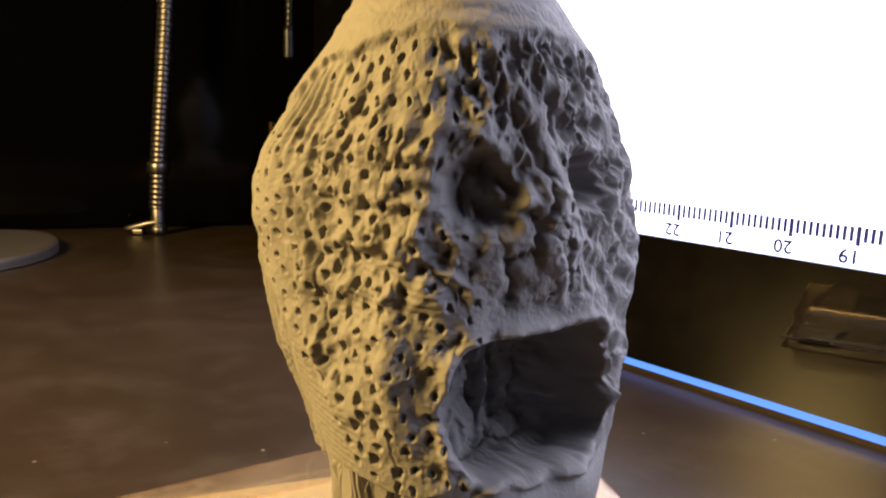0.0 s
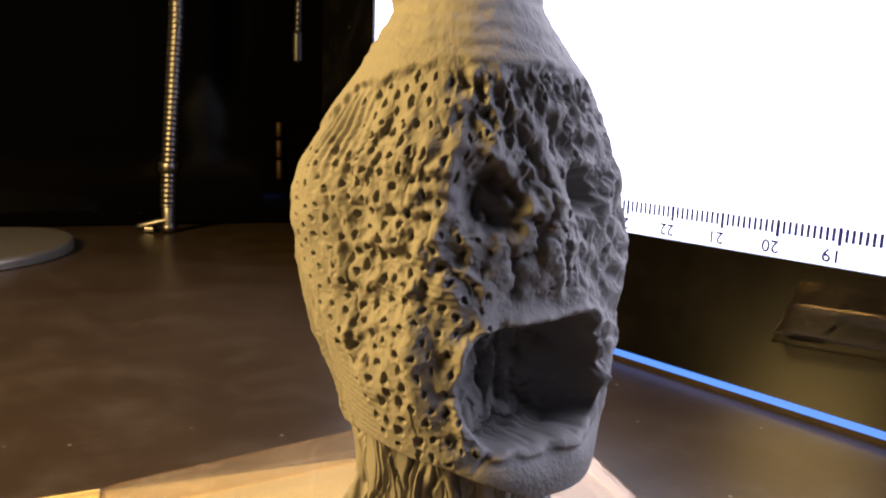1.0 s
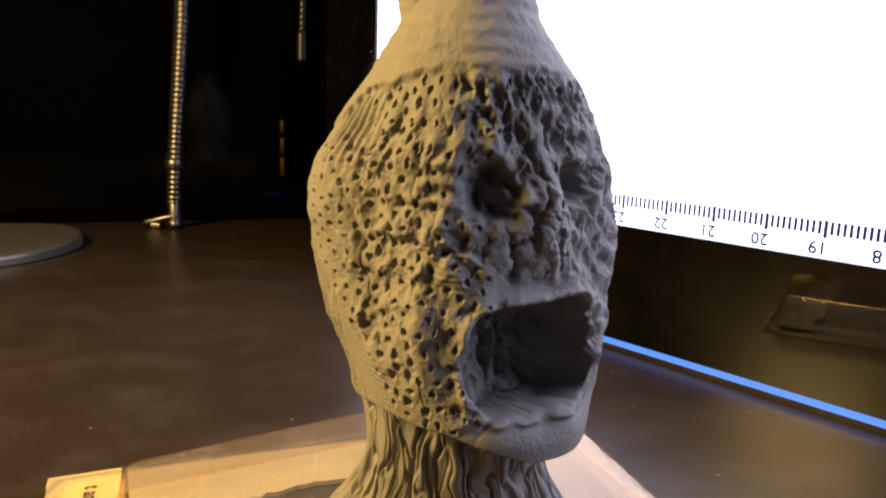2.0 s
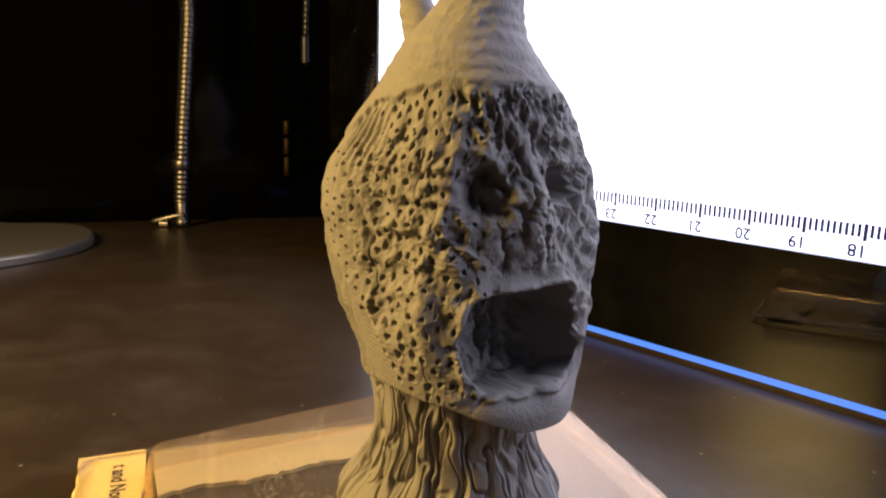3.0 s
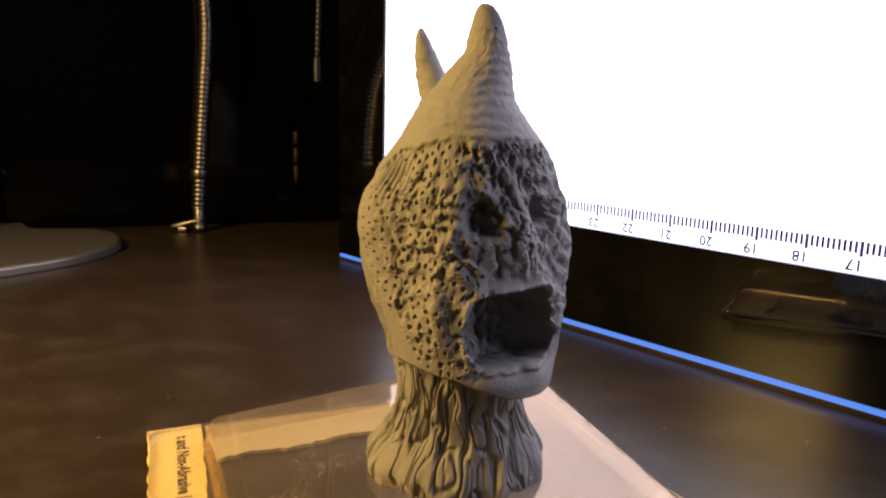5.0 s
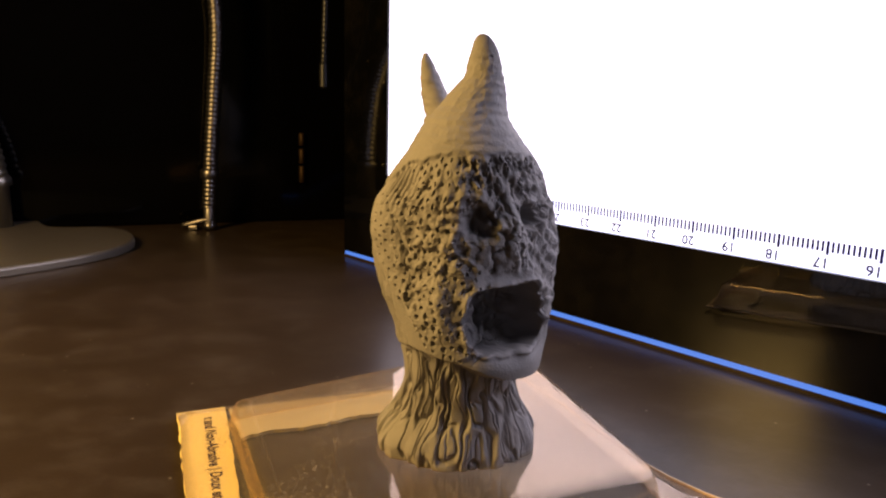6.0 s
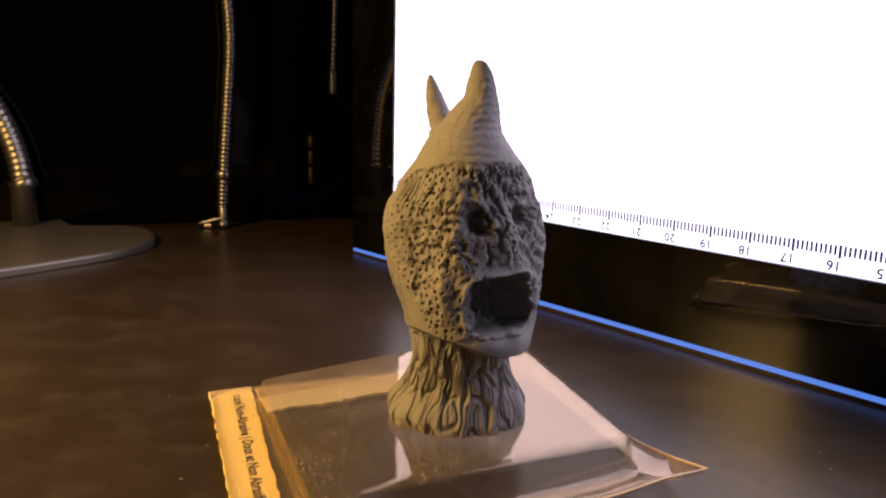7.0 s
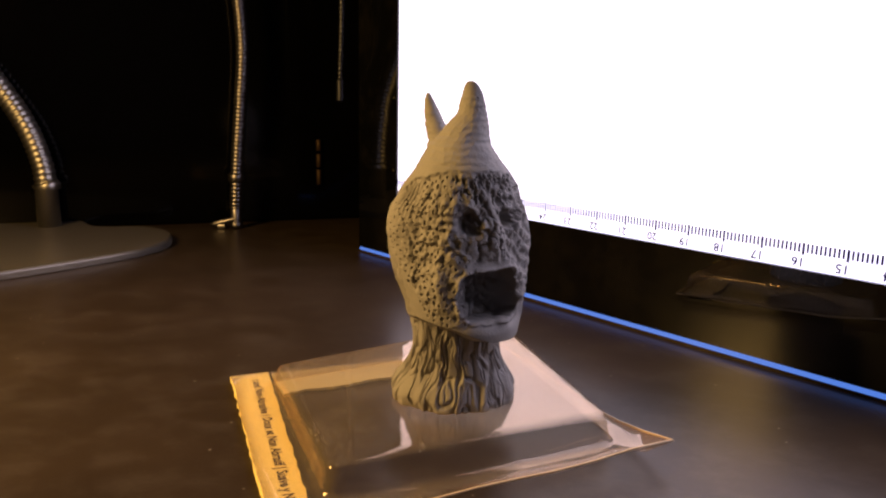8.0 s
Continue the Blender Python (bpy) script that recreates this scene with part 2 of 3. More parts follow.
def desk():
    base = new("desk")
    tagged(base, "black desk with a dusty satin laminate top", "desk")
    part("desktop", block(-0.48, 0.40, -0.36, 0.46, -0.028, 0.0, 0.002), DESK, base)
    for x0, x1 in ((-0.4815, -0.4805), (0.4005, 0.4015)):
        part("edge_band", block(x0, x1, -0.35, 0.45, -0.026, -0.003), BLACK_WALL, base)


desk()

# ---------------------------------------------------------------- light pad
PAD_ORIGIN, PAD_YAW, PAD_FOOT = Vector((0.0683, 0.1022, 0)), -48.34, 0.0015
PAD = Matrix.Translation(PAD_ORIGIN) @ pose(0, 0, 0, 0, 0, PAD_YAW)
ZERO_MARK = 0.18          # where the scale's zero lies along the pad


def light_pad():
    """Local x along the lower edge, local y through the pad (front face at y = 0), z up."""
    x0, x1 = -0.1618, 0.212
    z0, z1 = PAD_FOOT, 0.262
    sx0, sx1, sz0, sz1 = -0.1362, 0.1865, 0.0263, 0.2365
    pad = new("light_pad")
    pad.matrix_world = PAD
    tagged(pad, "lit white tracing light pad with gloss black bezel, stood upright", "light pad")
    t = 0.008
    for b in ((x0, x1, 0, t, z0 + 0.0006, sz0), (x0, x1, 0, t, sz1, z1), (x0, sx0, 0, t, sz0, sz1), (sx1, x1, 0, t, sz0, sz1)):
        part("bezel", block(b[0], b[1], b[2], b[3], b[4], b[5]), BEZEL, pad)
    part("back_cover", block(x0 + 0.001, x1 - 0.001, t, t + 0.003, z0 + 0.001, z1 - 0.001, 0.0006), BEZEL, pad)
    part("diffuser", block(sx0 + 0.0002, sx1 - 0.0002, 0.0006, t - 0.001, sz0 + 0.0002, sz1 - 0.0002), SCREEN, pad, "glowing white diffuser sheet")
    part("edge_strip", block(x0 + 0.001, x1 - 0.001, -0.0003, t - 0.0005, z0 - 0.0006, z0 + 0.0005), EDGE_GLOW, pad, "blue-glowing lower edge of the pad")
    # added filler: blocks the blue strip's reflection and passes for desk
    part("gap_filler", block(x0, x1, -0.0002, t, 0.0, z0 - 0.0007), DESK, pad, "added desk-coloured filler under the pad's glowing edge")
    # supply lead hanging from the top corner, with its plug
    lead = part("lead", gooseneck([Vector(q) for q in ((-0.150, 0.014, 0.2645), (-0.1640, 0.010, 0.2640), (-0.1680, 0.002, 0.240), (-0.1685, -0.003, 0.160), (-0.1690, -0.003, 0.100), (-0.1705, -0.003, 0.071))], 0.0013, 0.0018, 14), LEAD, pad, "thin dark braided lead hanging down", smooth=True)
    part("plug", tube([Vector((-0.1706, -0.003, z)) for z in (0.0615, 0.0622, 0.0700, 0.0710)], [0.0010, 0.0017, 0.0017, 0.0013], 16), LEAD, lead)
    # the printed scale: millimetre marks, longer at the centimetres
    bm = bmesh.new()
    for mm in range(0, 317):
        x = ZERO_MARK - mm / 1000
        low = 0.0297 if mm % 10 == 0 else 0.0303
        high = 0.0327 if mm % 10 == 0 else 0.0326
        w = 0.00030 if mm % 10 else 0.00035
        bm.faces.new([bm.verts.new(c) for c in ((x - w, 0.0004, low), (x + w, 0.0004, low), (x + w, 0.0004, high), (x - w, 0.0004, high))])
    part("printed_scale", bm, INK, pad, "fine dark blue printed millimetre marks")["kind"] = "stuff"
    for cm in range(0, 32):
        me = text_mesh(str(cm), 0.0031, 0.03)
        me.materials.append(INK)
        ob = new("numeral", me)
        ob.parent = pad
        ob.matrix_local = Matrix.Translation((ZERO_MARK - cm / 100 - 0.0010, 0.0004, 0.0281)) @ pose(0, 0, 0, 90, 0, 0) @ pose(0, 0, 0, 0, 0, 180)


light_pad()

# ---------------------------------------------------------------- clay bust
FIG_Z = 0.0062


def lattice(seed, n=256):
    return np.random.RandomState(seed).rand(n, n)


def vnoise(x, y, seed):
    """Smooth value noise in -1..1."""
    tab = lattice(seed)
    xi, yi = np.floor(x).astype(int), np.floor(y).astype(int)
    fx, fy = x - xi, y - yi
    fx, fy = fx * fx * (3 - 2 * fx), fy * fy * (3 - 2 * fy)
    a, b = tab[xi % 256, yi % 256], tab[(xi + 1) % 256, yi % 256]
    c, d = tab[xi % 256, (yi + 1) % 256], tab[(xi + 1) % 256, (yi + 1) % 256]
    return 2 * ((a * (1 - fx) + b * fx) * (1 - fy) + (c * (1 - fx) + d * fx) * fy) - 1


def fnoise(x, y, seed, octaves=3):
    return sum(vnoise(x * 2 ** o, y * 2 ** o, seed + o) / 2 ** o for o in range(octaves))


def sstep(a, b, x):
    t = np.clip((x - a) / (b - a), 0, 1)
    return t * t * (3 - 2 * t)


# height, centre x, half width, centre y, half depth of the bust, from foot to horn tip
PROFILE = np.array([
    (0.0060, 0.0000, 0.0117, 0.0572, 0.0106), (0.0068, 0.0000, 0.0125, 0.0572, 0.0112), (0.0085, 0.0000, 0.0122, 0.0571, 0.0108),
    (0.0118, 0.0003, 0.0103, 0.0568, 0.0092), (0.0138, 0.0004, 0.0089, 0.0564, 0.0084), (0.0166, 0.0003, 0.0081, 0.0556, 0.0086),
    (0.0186, 0.0010, 0.0093, 0.0536, 0.0099), (0.0205, 0.0018, 0.0102, 0.0527, 0.0108), (0.0240, 0.0016, 0.0112, 0.0525, 0.0115),
    (0.0280, 0.0012, 0.0120, 0.0525, 0.0118), (0.0316, 0.0008, 0.0127, 0.0525, 0.0118), (0.0353, 0.0008, 0.0132, 0.0525, 0.0117),
    (0.0405, 0.0005, 0.0132, 0.0525, 0.0116), (0.0428, 0.0004, 0.0128, 0.0525, 0.0115), (0.0450, 0.0004, 0.0121, 0.0523, 0.0114),
    (0.0471, 0.0007, 0.0111, 0.0521, 0.0110), (0.0493, 0.0007, 0.0099, 0.0520, 0.0104), (0.0514, 0.0006, 0.0085, 0.0519, 0.0096),
    (0.0535, 0.0004, 0.0072, 0.0518, 0.0085)])
HORN = np.array([
    (0.0535, 0.0004, 0.0072, 0.0518, 0.0085), (0.0560, 0.0004, 0.0057, 0.0518, 0.0070), (0.0577, 0.0010, 0.0047, 0.0518, 0.0058),
    (0.0594, 0.0016, 0.0040, 0.0518, 0.0047), (0.0618, 0.0024, 0.0027, 0.0519, 0.0034), (0.0651, 0.0024, 0.0019, 0.0520, 0.0022),
    (0.0664, 0.0022, 0.0014, 0.0520, 0.0016), (0.0671, 0.0021, 0.0009, 0.0520, 0.0011), (0.0674, 0.0020, 0.0004, 0.0520, 0.0005)])
BODY = np.vstack([PROFILE, HORN[1:]])


def column(z, k):
    return np.interp(z, BODY[:, 0], BODY[:, k])


NECK = np.vstack([PROFILE[:4], [(0.0140, 0.0004, 0.0091, 0.0565, 0.0085), (0.0166, 0.0003, 0.0084, 0.0557, 0.0083), (0.0200, 0.0003, 0.0083, 0.0549, 0.0085), (0.0260, 0.0003, 0.0092, 0.0543, 0.0092)]])


def neck_column(z, k):
    return sum(np.interp(z + s, NECK[:, 0], NECK[:, k]) for s in (-0.0012, -0.0006, 0.0, 0.0006, 0.0012)) / 5


def bust_surface():
    """Clay bust: a lofted body whose surface is pushed in and out by the modelling marks."""
    th_front = np.linspace(-128, 118, 940)
    th_back = np.linspace(118, 232, 90)[1:-1]
    th = np.radians(np.concatenate([th_front, th_back]))
    zs = np.concatenate([np.linspace(0.0060, 0.0535, 680), np.linspace(0.0535, 0.0674, 110)[1:]])
    TH, Z = np.meshgrid(th, zs)
    deg = np.degrees(TH)
    # turn wrapped angles back so that the seam lies behind
    deg = np.where(deg > 180, deg - 360, deg)
    cx, a, cy, b = (column(Z, k) for k in (1, 2, 3, 4))
    true_deg, zz = deg, Z * 1000
    mm = np.radians(deg) * 12.2                        # arc length in millimetres
    # the face is a flat plane turned to the light pad; its edges run beside the eyes
    r_e = 1000 / np.sqrt((np.sin(TH) / a) ** 2 + (np.cos(TH) / b) ** 2)
    flat = np.clip(np.cos(np.radians(deg - 36)), 0.05, 1)
    window = sstep(21.0, 25.5, zz) * (1 - sstep(46.0, 52.5, zz))
    want = (11.1 + 0.75 * vnoise(mm * 0.30, zz * 0.36, 27)) / flat
    cut = np.where(np.abs(deg - 36) < 80, want - r_e, 5.0)
    plane = -np.log1p(np.exp(-cut / 2.4)) * 2.4 * window       # smooth minimum
    plane = np.where(np.abs(deg - 36) < 80, plane, 0)
    # features keep their place across the face
    across = (r_e + plane) * np.sin(TH) / np.maximum(a * 1000, 0.1)
    turned = np.degrees(np.arcsin(np.clip(across, -1, 1)))
    deg = np.where((true_deg > 0) & (true_deg < 100), np.minimum(turned, true_deg), true_deg)
    zz = zz - 0.2 * plane
    wx = mm + 0.5 * fnoise(mm * 0.8, zz * 0.8, 11)
    wz = zz + 0.5 * fnoise(mm * 0.8 + 40, zz * 0.8, 12)
    D = np.zeros_like(Z)                               # millimetres outwards

    # region of the pierced face
    crown = np.interp(deg, [-110, -66, -57, -37, -25, 0, 47, 66, 100], [46.0, 48.1, 50.0, 50.8, 51.4, 51.7, 51.6, 51.2, 50.0])
    low = np.interp(deg, [-110, -90, -65, -41, -30, -8, 5, 60, 80, 110], [43, 40.5, 36.0, 29.5, 25.0, 24.2, 25.6, 26, 24, 24])
    inside = sstep(-0.5, 0.5, crown - zz + 0.35 * vnoise(mm * 0.9, zz * 0.9, 5)) * sstep(-0.4, 0.8, zz - low) * sstep(-98, -86, deg) * (1 - sstep(96, 110, deg))
    lip = np.exp(-(((deg - 24) / 26) ** 4)) * np.exp(-(((zz - 35.6) / 1.0) ** 4))
    face = sstep(-14, 2, deg) * inside * (1 - 0.8 * lip)      # netted ridges
    cheek = inside * (1 - sstep(-6, 6, deg))                  # punched cheek
    rough = cheek * np.clip(1.25 - ((deg + 30) / 26) ** 2, 0, 1) * np.clip(1.2 - ((zz - 38) / 12.0) ** 2, 0, 1)

    # hat edge above the face
    D += 0.42 * (1 - inside) * sstep(-1.2, 0.4, zz - crown) * (1 - sstep(0.5, 6, zz - crown))
    # cell pattern
    rs = np.random.RandomState(7)

    def cells(step, jitter, x, z):
        gx, gz = np.floor(x / step), np.floor(z / step)
        tab = np.random.RandomState(31).rand(256, 256, 2)
        f1 = np.full(x.shape, 9.0)
        f2 = np.full(x.shape, 9.0)
        for dx in (-1, 0, 1):
            for dz in (-1, 0, 1):
                ix, iz = (gx + dx).astype(int), (gz + dz).astype(int)
                o = tab[ix % 256, iz % 256]
                px, pz = (ix + 0.5 + jitter * (o[..., 0] - 0.5)) * step, (iz + 0.5 + jitter * (o[..., 1] - 0.5)) * step
                d = np.hypot(x - px, z - pz)
                f2 = np.minimum(f2, np.maximum(f1, d))
                f1 = np.minimum(f1, d)
        return f1, f2

    # thumbed hollows with soft ridges between them, and rounded blobs down the middle of the face
    blobs = np.exp(-(((deg - 17) / 17) ** 4)) * np.exp(-(((zz - 40.5) / 4.6) ** 4))
    f1, f2 = cells(1.6, 0.95, wx, wz * 0.9)
    bowl = np.exp(-(f1 / 0.66) ** 2)
    D += face * (1 - blobs) * (0.22 - 0.80 * bowl * np.clip(0.8 + 0.6 * vnoise(mm * 0.4, zz * 0.4, 23), 0.15, 1.3))
    D += face * 0.32 * fnoise(mm * 0.45, zz * 0.45, 21, 2)
    f1, f2 = cells(2.0, 1.0, wx + 30, wz * 0.8 + 17)
    D += face * blobs * (0.95 * np.sqrt(np.clip(1 - (f1 / 1.45) ** 2, 0, 1)) - 0.45)
    # kneaded cheek: soft upright furrows and lumps
    furrow = vnoise(wx * 0.62, wz * 0.27 + 8, 34)
    lump = vnoise(wx * 0.75 + 4, wz * 0.65, 33)
    D += rough * (0.46 * lump + 0.28 * furrow - 0.16 * np.exp(-(furrow / 0.2) ** 2) + 0.07 * vnoise(mm * 1.9, zz * 1.5, 36))
    D += cheek * 0.12 * fnoise(mm * 0.45, zz * 0.45, 35, 2)
    # punched pin holes
    xs, ys, rr, dd, tall = [], [], [], [], []
    tries = 0
    while len(xs) < 300 and tries < 9000:
        tries += 1
        pd, pz = rs.uniform(-97, 8), rs.uniform(23.5, 51)
        if pz > np.interp(pd, [-110, -66, -57, -37, -25, 0, 12], [46.0, 48.1, 50.0, 50.8, 51.4, 51.7, 51.8]) - 0.4 or pz < np.interp(pd, [-110, -90, -65, -41, -30, -8, 12], [43, 40.5, 36.0, 29.5, 25.0, 24.2, 25.6]) + 0.3:
            continue
        px = np.radians(pd) * 12.2
        centre = math.exp(-(((pd + 28) / 22) ** 2))
        gap = 1.05 - 0.10 * centre
        if any((px - q) ** 2 + (pz - w) ** 2 < gap * gap for q, w in zip(xs, ys)):
            continue
        if pd > -3 and 26 < pz < 34.5:
            continue
        if -20 < pd < -2 and 38.5 < pz < 45.5 and rs.rand() < 0.7:
            continue
        xs.append(px), ys.append(pz), rr.append(rs.uniform(0.15, 0.22) * (1 + 0.25 * centre)), dd.append(rs.uniform(0.30, 0.45) * (1 + 0.15 * centre)), tall.append(1 + centre * rs.choice([0.0, 0.1, 0.6]))
    # a row of holes under the hat on the far side of the face
    for k in range(60):
        pd = rs.uniform(5, 95)
        xs.append(np.radians(pd) * 12.2), ys.append(rs.uniform(36.5, 51.2) if k > 22 else rs.uniform(49.6, 51.2)), rr.append(rs.uniform(0.16, 0.28)), dd.append(rs.uniform(0.3, 0.5)), tall.append(1.0)
    hx = mm + 0.13 * vnoise(mm * 2.1, zz * 2.1, 41) + 0.06 * vnoise(mm * 5, zz * 5, 42)
    hz = zz + 0.13 * vnoise(mm * 2.1 + 50, zz * 2.1, 43) + 0.06 * vnoise(mm * 5, zz * 5, 44)
    for px, pz, r, d, up in zip(xs, ys, rr, dd, tall):
        rows_in = np.where(np.abs(zs * 1000 - pz) < 3.2 * r * up)[0]
        if len(rows_in) == 0:
            continue
        r0, r1 = rows_in[0], rows_in[-1] + 1
        cols_in = np.where(np.abs(mm[r0] - px) < 3.2 * r)[0]
        if len(cols_in) == 0:
            continue
        c0, c1 = cols_in[0], cols_in[-1] + 1
        q = np.hypot(hx[r0:r1, c0:c1] - px, (hz[r0:r1, c0:c1] - pz) * 0.9 / up) / r
        D[r0:r1, c0:c1] += -d * (1 - sstep(0.20, 1.35, q)) + 0.02 * np.exp(-((q - 1.7) / 0.5) ** 2)

    # eye hollows, brow and nose
    wob = 0.16 * vnoise(mm * 1.5, zz * 1.5, 51)
    for ed, ez, ew, eh, depth in ((7.5, 43.3, 10.5, 2.2, 2.0), (41.0, 43.6, 10.0, 1.8, 3.2)):
        q = np.hypot((deg - ed) / ew, (zz - ez) / eh) + wob
        D *= 1 - 0.8 * (1 - sstep(0.75, 1.15, q))
        D -= depth * (1 - sstep(0.45, 1.08, q)) * (1 + 0.25 * vnoise(mm * 1.3, zz * 1.3, 53))
        D += 0.22 * np.exp(-((q - 1.35) / 0.22) ** 2)
    q = np.hypot((deg - 12.5) / 6.0, (zz - 43.0) / 1.15)
    D += 1.6 * np.exp(-(q / 0.9) ** 2)
    D += 1.2 * np.exp(-(((deg - 25) / 5.5) ** 2)) * np.exp(-(((zz - 41.2) / 4.0) ** 2))
    # mouth
    left = np.interp(zz, [25, 27, 30, 33, 34.5], [4, 0, -2.0, 0.5, 5.5])
    right = np.interp(zz, [25, 27, 34.4], [54, 60, 45])
    half, mid = (right - left) / 2, (right + left) / 2
    q = ((np.abs(deg - mid) / half) ** 9 + (np.abs(zz - 30.1) / 4.4) ** 9) ** (1 / 9) 
    ragged = np.exp(-((q - 1.05) / 0.14) ** 2)
    q = q + ragged * (0.08 * vnoise(mm * 0.6, zz * 0.6, 61) + 0.012 * vnoise(mm * 1.7, zz * 1.7, 63))
    near_lip = np.exp(-((q - 1.10) / 0.10) ** 2)
    D = D * (1 - 0.97 * (1 - sstep(0.9, 1.12, q)))
    hole = 1 - sstep(0.80, 1.03, q)
    D -= (7.2 + 1.2 * vnoise(mm * 0.5, zz * 0.9, 62)) * hole * (0.8 + 0.2 * (1 - sstep(0.2, 0.9, q)))
    lift = 1.7 * hole * np.clip((zz - 30.1) / 4.4, -1, 1)
    swing = np.radians(14.0) * hole * np.clip((deg - mid) / half, -1, 1)
    D += near_lip * (0.45 + 0.25 * vnoise(mm * 0.8, zz * 0.8, 65))
    # chin shelf, smooth with a crease
    D += 0.7 * np.exp(-(((deg - 28) / 30) ** 4)) * np.exp(-(((zz - 23.8) / 1.9) ** 2))
    D -= 0.25 * np.exp(-(((deg - 4 - (zz - 25) * 3) / 1.6) ** 2)) * np.exp(-(((zz - 25.2) / 1.0) ** 2))
    # flutes of the temple
    D += 0.19 * np.sin(mm * 7.5 + 1.2 * vnoise(mm, zz * 0.4, 71)) * np.exp(-(((deg + 58) / 14) ** 2)) * np.exp(-(((zz - 47.3) / 2.6) ** 2))
    # jaw ridge and streaks behind the cheek
    D += 0.20 * (1 - inside) * (1 - sstep(-62, -45, deg)) * fnoise(mm * 2.2, zz * 0.35, 81) * sstep(18, 24, zz) * (1 - sstep(44, 47, zz))
    D += 0.3 * np.exp(-(((deg + 80) / 7) ** 2) - ((zz - 25.0) / 0.9) ** 2)
    # root-like folds of the neck
    jaw = np.interp(true_deg, [-180, -110, -75, -49, -34, -22, -10, 5, 25, 55, 80, 110, 180], [22, 22.5, 24.0, 25.0, 24.8, 24.3, 23.9, 22.8, 21.2, 20.6, 20.6, 21.5, 22])
    fold = 1 - sstep(jaw - 1.8, jaw - 0.4, zz)
    under = 1 - sstep(jaw - 1.1, jaw + 0.4, zz)
    D = D * (1 - under)
    nx = mm * 0.80 + 0.50 * fnoise(mm * 0.30, zz * 0.22, 91) + 0.30 * vnoise(mm * 0.8, zz * 0.30, 92)
    groove = np.exp(-(vnoise(nx, zz * 0.20 + 3, 93) / 0.20) ** 2)
    groove2 = np.exp(-(vnoise(nx * 1.55 + 20, zz * 0.22, 94) / 0.17) ** 2)
    swell = np.clip(vnoise(nx * 0.8 + 7, zz * 0.22, 96), -1, 1)
    N = fold * (0.20 - 0.58 * groove - 0.26 * groove2 * sstep(6.0, 9.0, zz) + 0.36 * swell)
    N += fold * 0.30 * vnoise(mm * 0.35, zz * 0.3, 95) * (1 - sstep(8, 14, zz))
    # sunken cheek and the ridge beside the eye with its creases
    D -= 1.3 * np.exp(-(((true_deg + 37) / 16) ** 2)) * np.exp(-(((zz - 39.5) / 7.5) ** 2))
    beside = np.exp(-(((true_deg + 11) / 10) ** 2)) * np.exp(-(((zz - 41.8) / 3.8) ** 2))
    D += beside * (0.15 + 0.16 * np.sin(zz * 4.5 + 1.5 * vnoise(mm * 0.5, zz * 0.5, 141)))
    # cheekbone bulge, hollow above the jaw
    D += 0.75 * np.exp(-(((deg + 68) / 22) ** 2)) * np.exp(-(((zz - 43.2) / 4.2) ** 2))
    D -= 1.1 * np.exp(-(((deg + 78) / 28) ** 2)) * np.exp(-(((zz - 26.5) / 5.5) ** 2))
    # horn: finger-drawn rings
    top = sstep(51.0, 53.0, zz) * (1 - inside)
    D += top * (0.04 * np.sin(zz * 5.2 + 1.5 * vnoise(mm * 0.35, zz * 0.5, 101)) * (1 - sstep(64, 67, zz)) + 0.10 * fnoise(mm * 0.4, zz * 0.9, 102) * (1 - sstep(63, 67, zz)))
    q = np.hypot((deg - 22) / 9, (zz - 64.3) / 0.22)
    D -= 0.22 * (1 - sstep(0.4, 1.2, q))
    D += 0.02 * fnoise(mm * 5, zz * 5, 111)

    # finger prints and tool drag
    D += 0.018 * (1 - sstep(-5, 5, deg)) * np.sin(zz * 13 + mm * 2.5 + 3 * vnoise(mm * 0.4, zz * 0.4, 131)) * sstep(0.0, 0.5, vnoise(mm * 0.22, zz * 0.22, 132)) * sstep(22, 25, zz) * (1 - hole)
    D += plane * (1 - under)
    R = D / 1000
    X = cx + (a + R) * np.sin(TH + swing)
    Y = cy - (b + R) * np.cos(TH + swing)
    # the neck runs on smoothly up into the hollow under the jaw
    ncx, na, ncy, nb = (neck_column(Z, k) for k in (1, 2, 3, 4))
    NX = ncx + (na + N / 1000) * np.sin(TH)
    NY = ncy - (nb + N / 1000) * np.cos(TH)
    X = X * (1 - under) + NX * under
    Y = Y * (1 - under) + NY * under
    H = Z + lift / 1000
    # kneaded clay inside the mouth
    inner = sstep(0.3, 0.8, hole) * (1 - under) / 1000
    X = X + inner * 0.35 * fnoise(Y * 900, H * 900, 151)
    Y = Y + inner * 0.45 * fnoise(X * 800, H * 800, 152)
    H = H + inner * 0.40 * fnoise(X * 800 + 9, Y * 800, 153)
    return np.stack([X, Y, H], -1)


def grid_faces(rows, cols, start, wrap=True):
    i = np.arange(rows - 1)[:, None] * cols + np.arange(cols if wrap else cols - 1)[None, :]
    nxt = np.arange(rows - 1)[:, None] * cols + ((np.arange(cols if wrap else cols - 1) + 1) % cols)[None, :]
    return (np.stack([i, nxt, nxt + cols, i + cols], -1).reshape(-1, 4) + start).tolist()


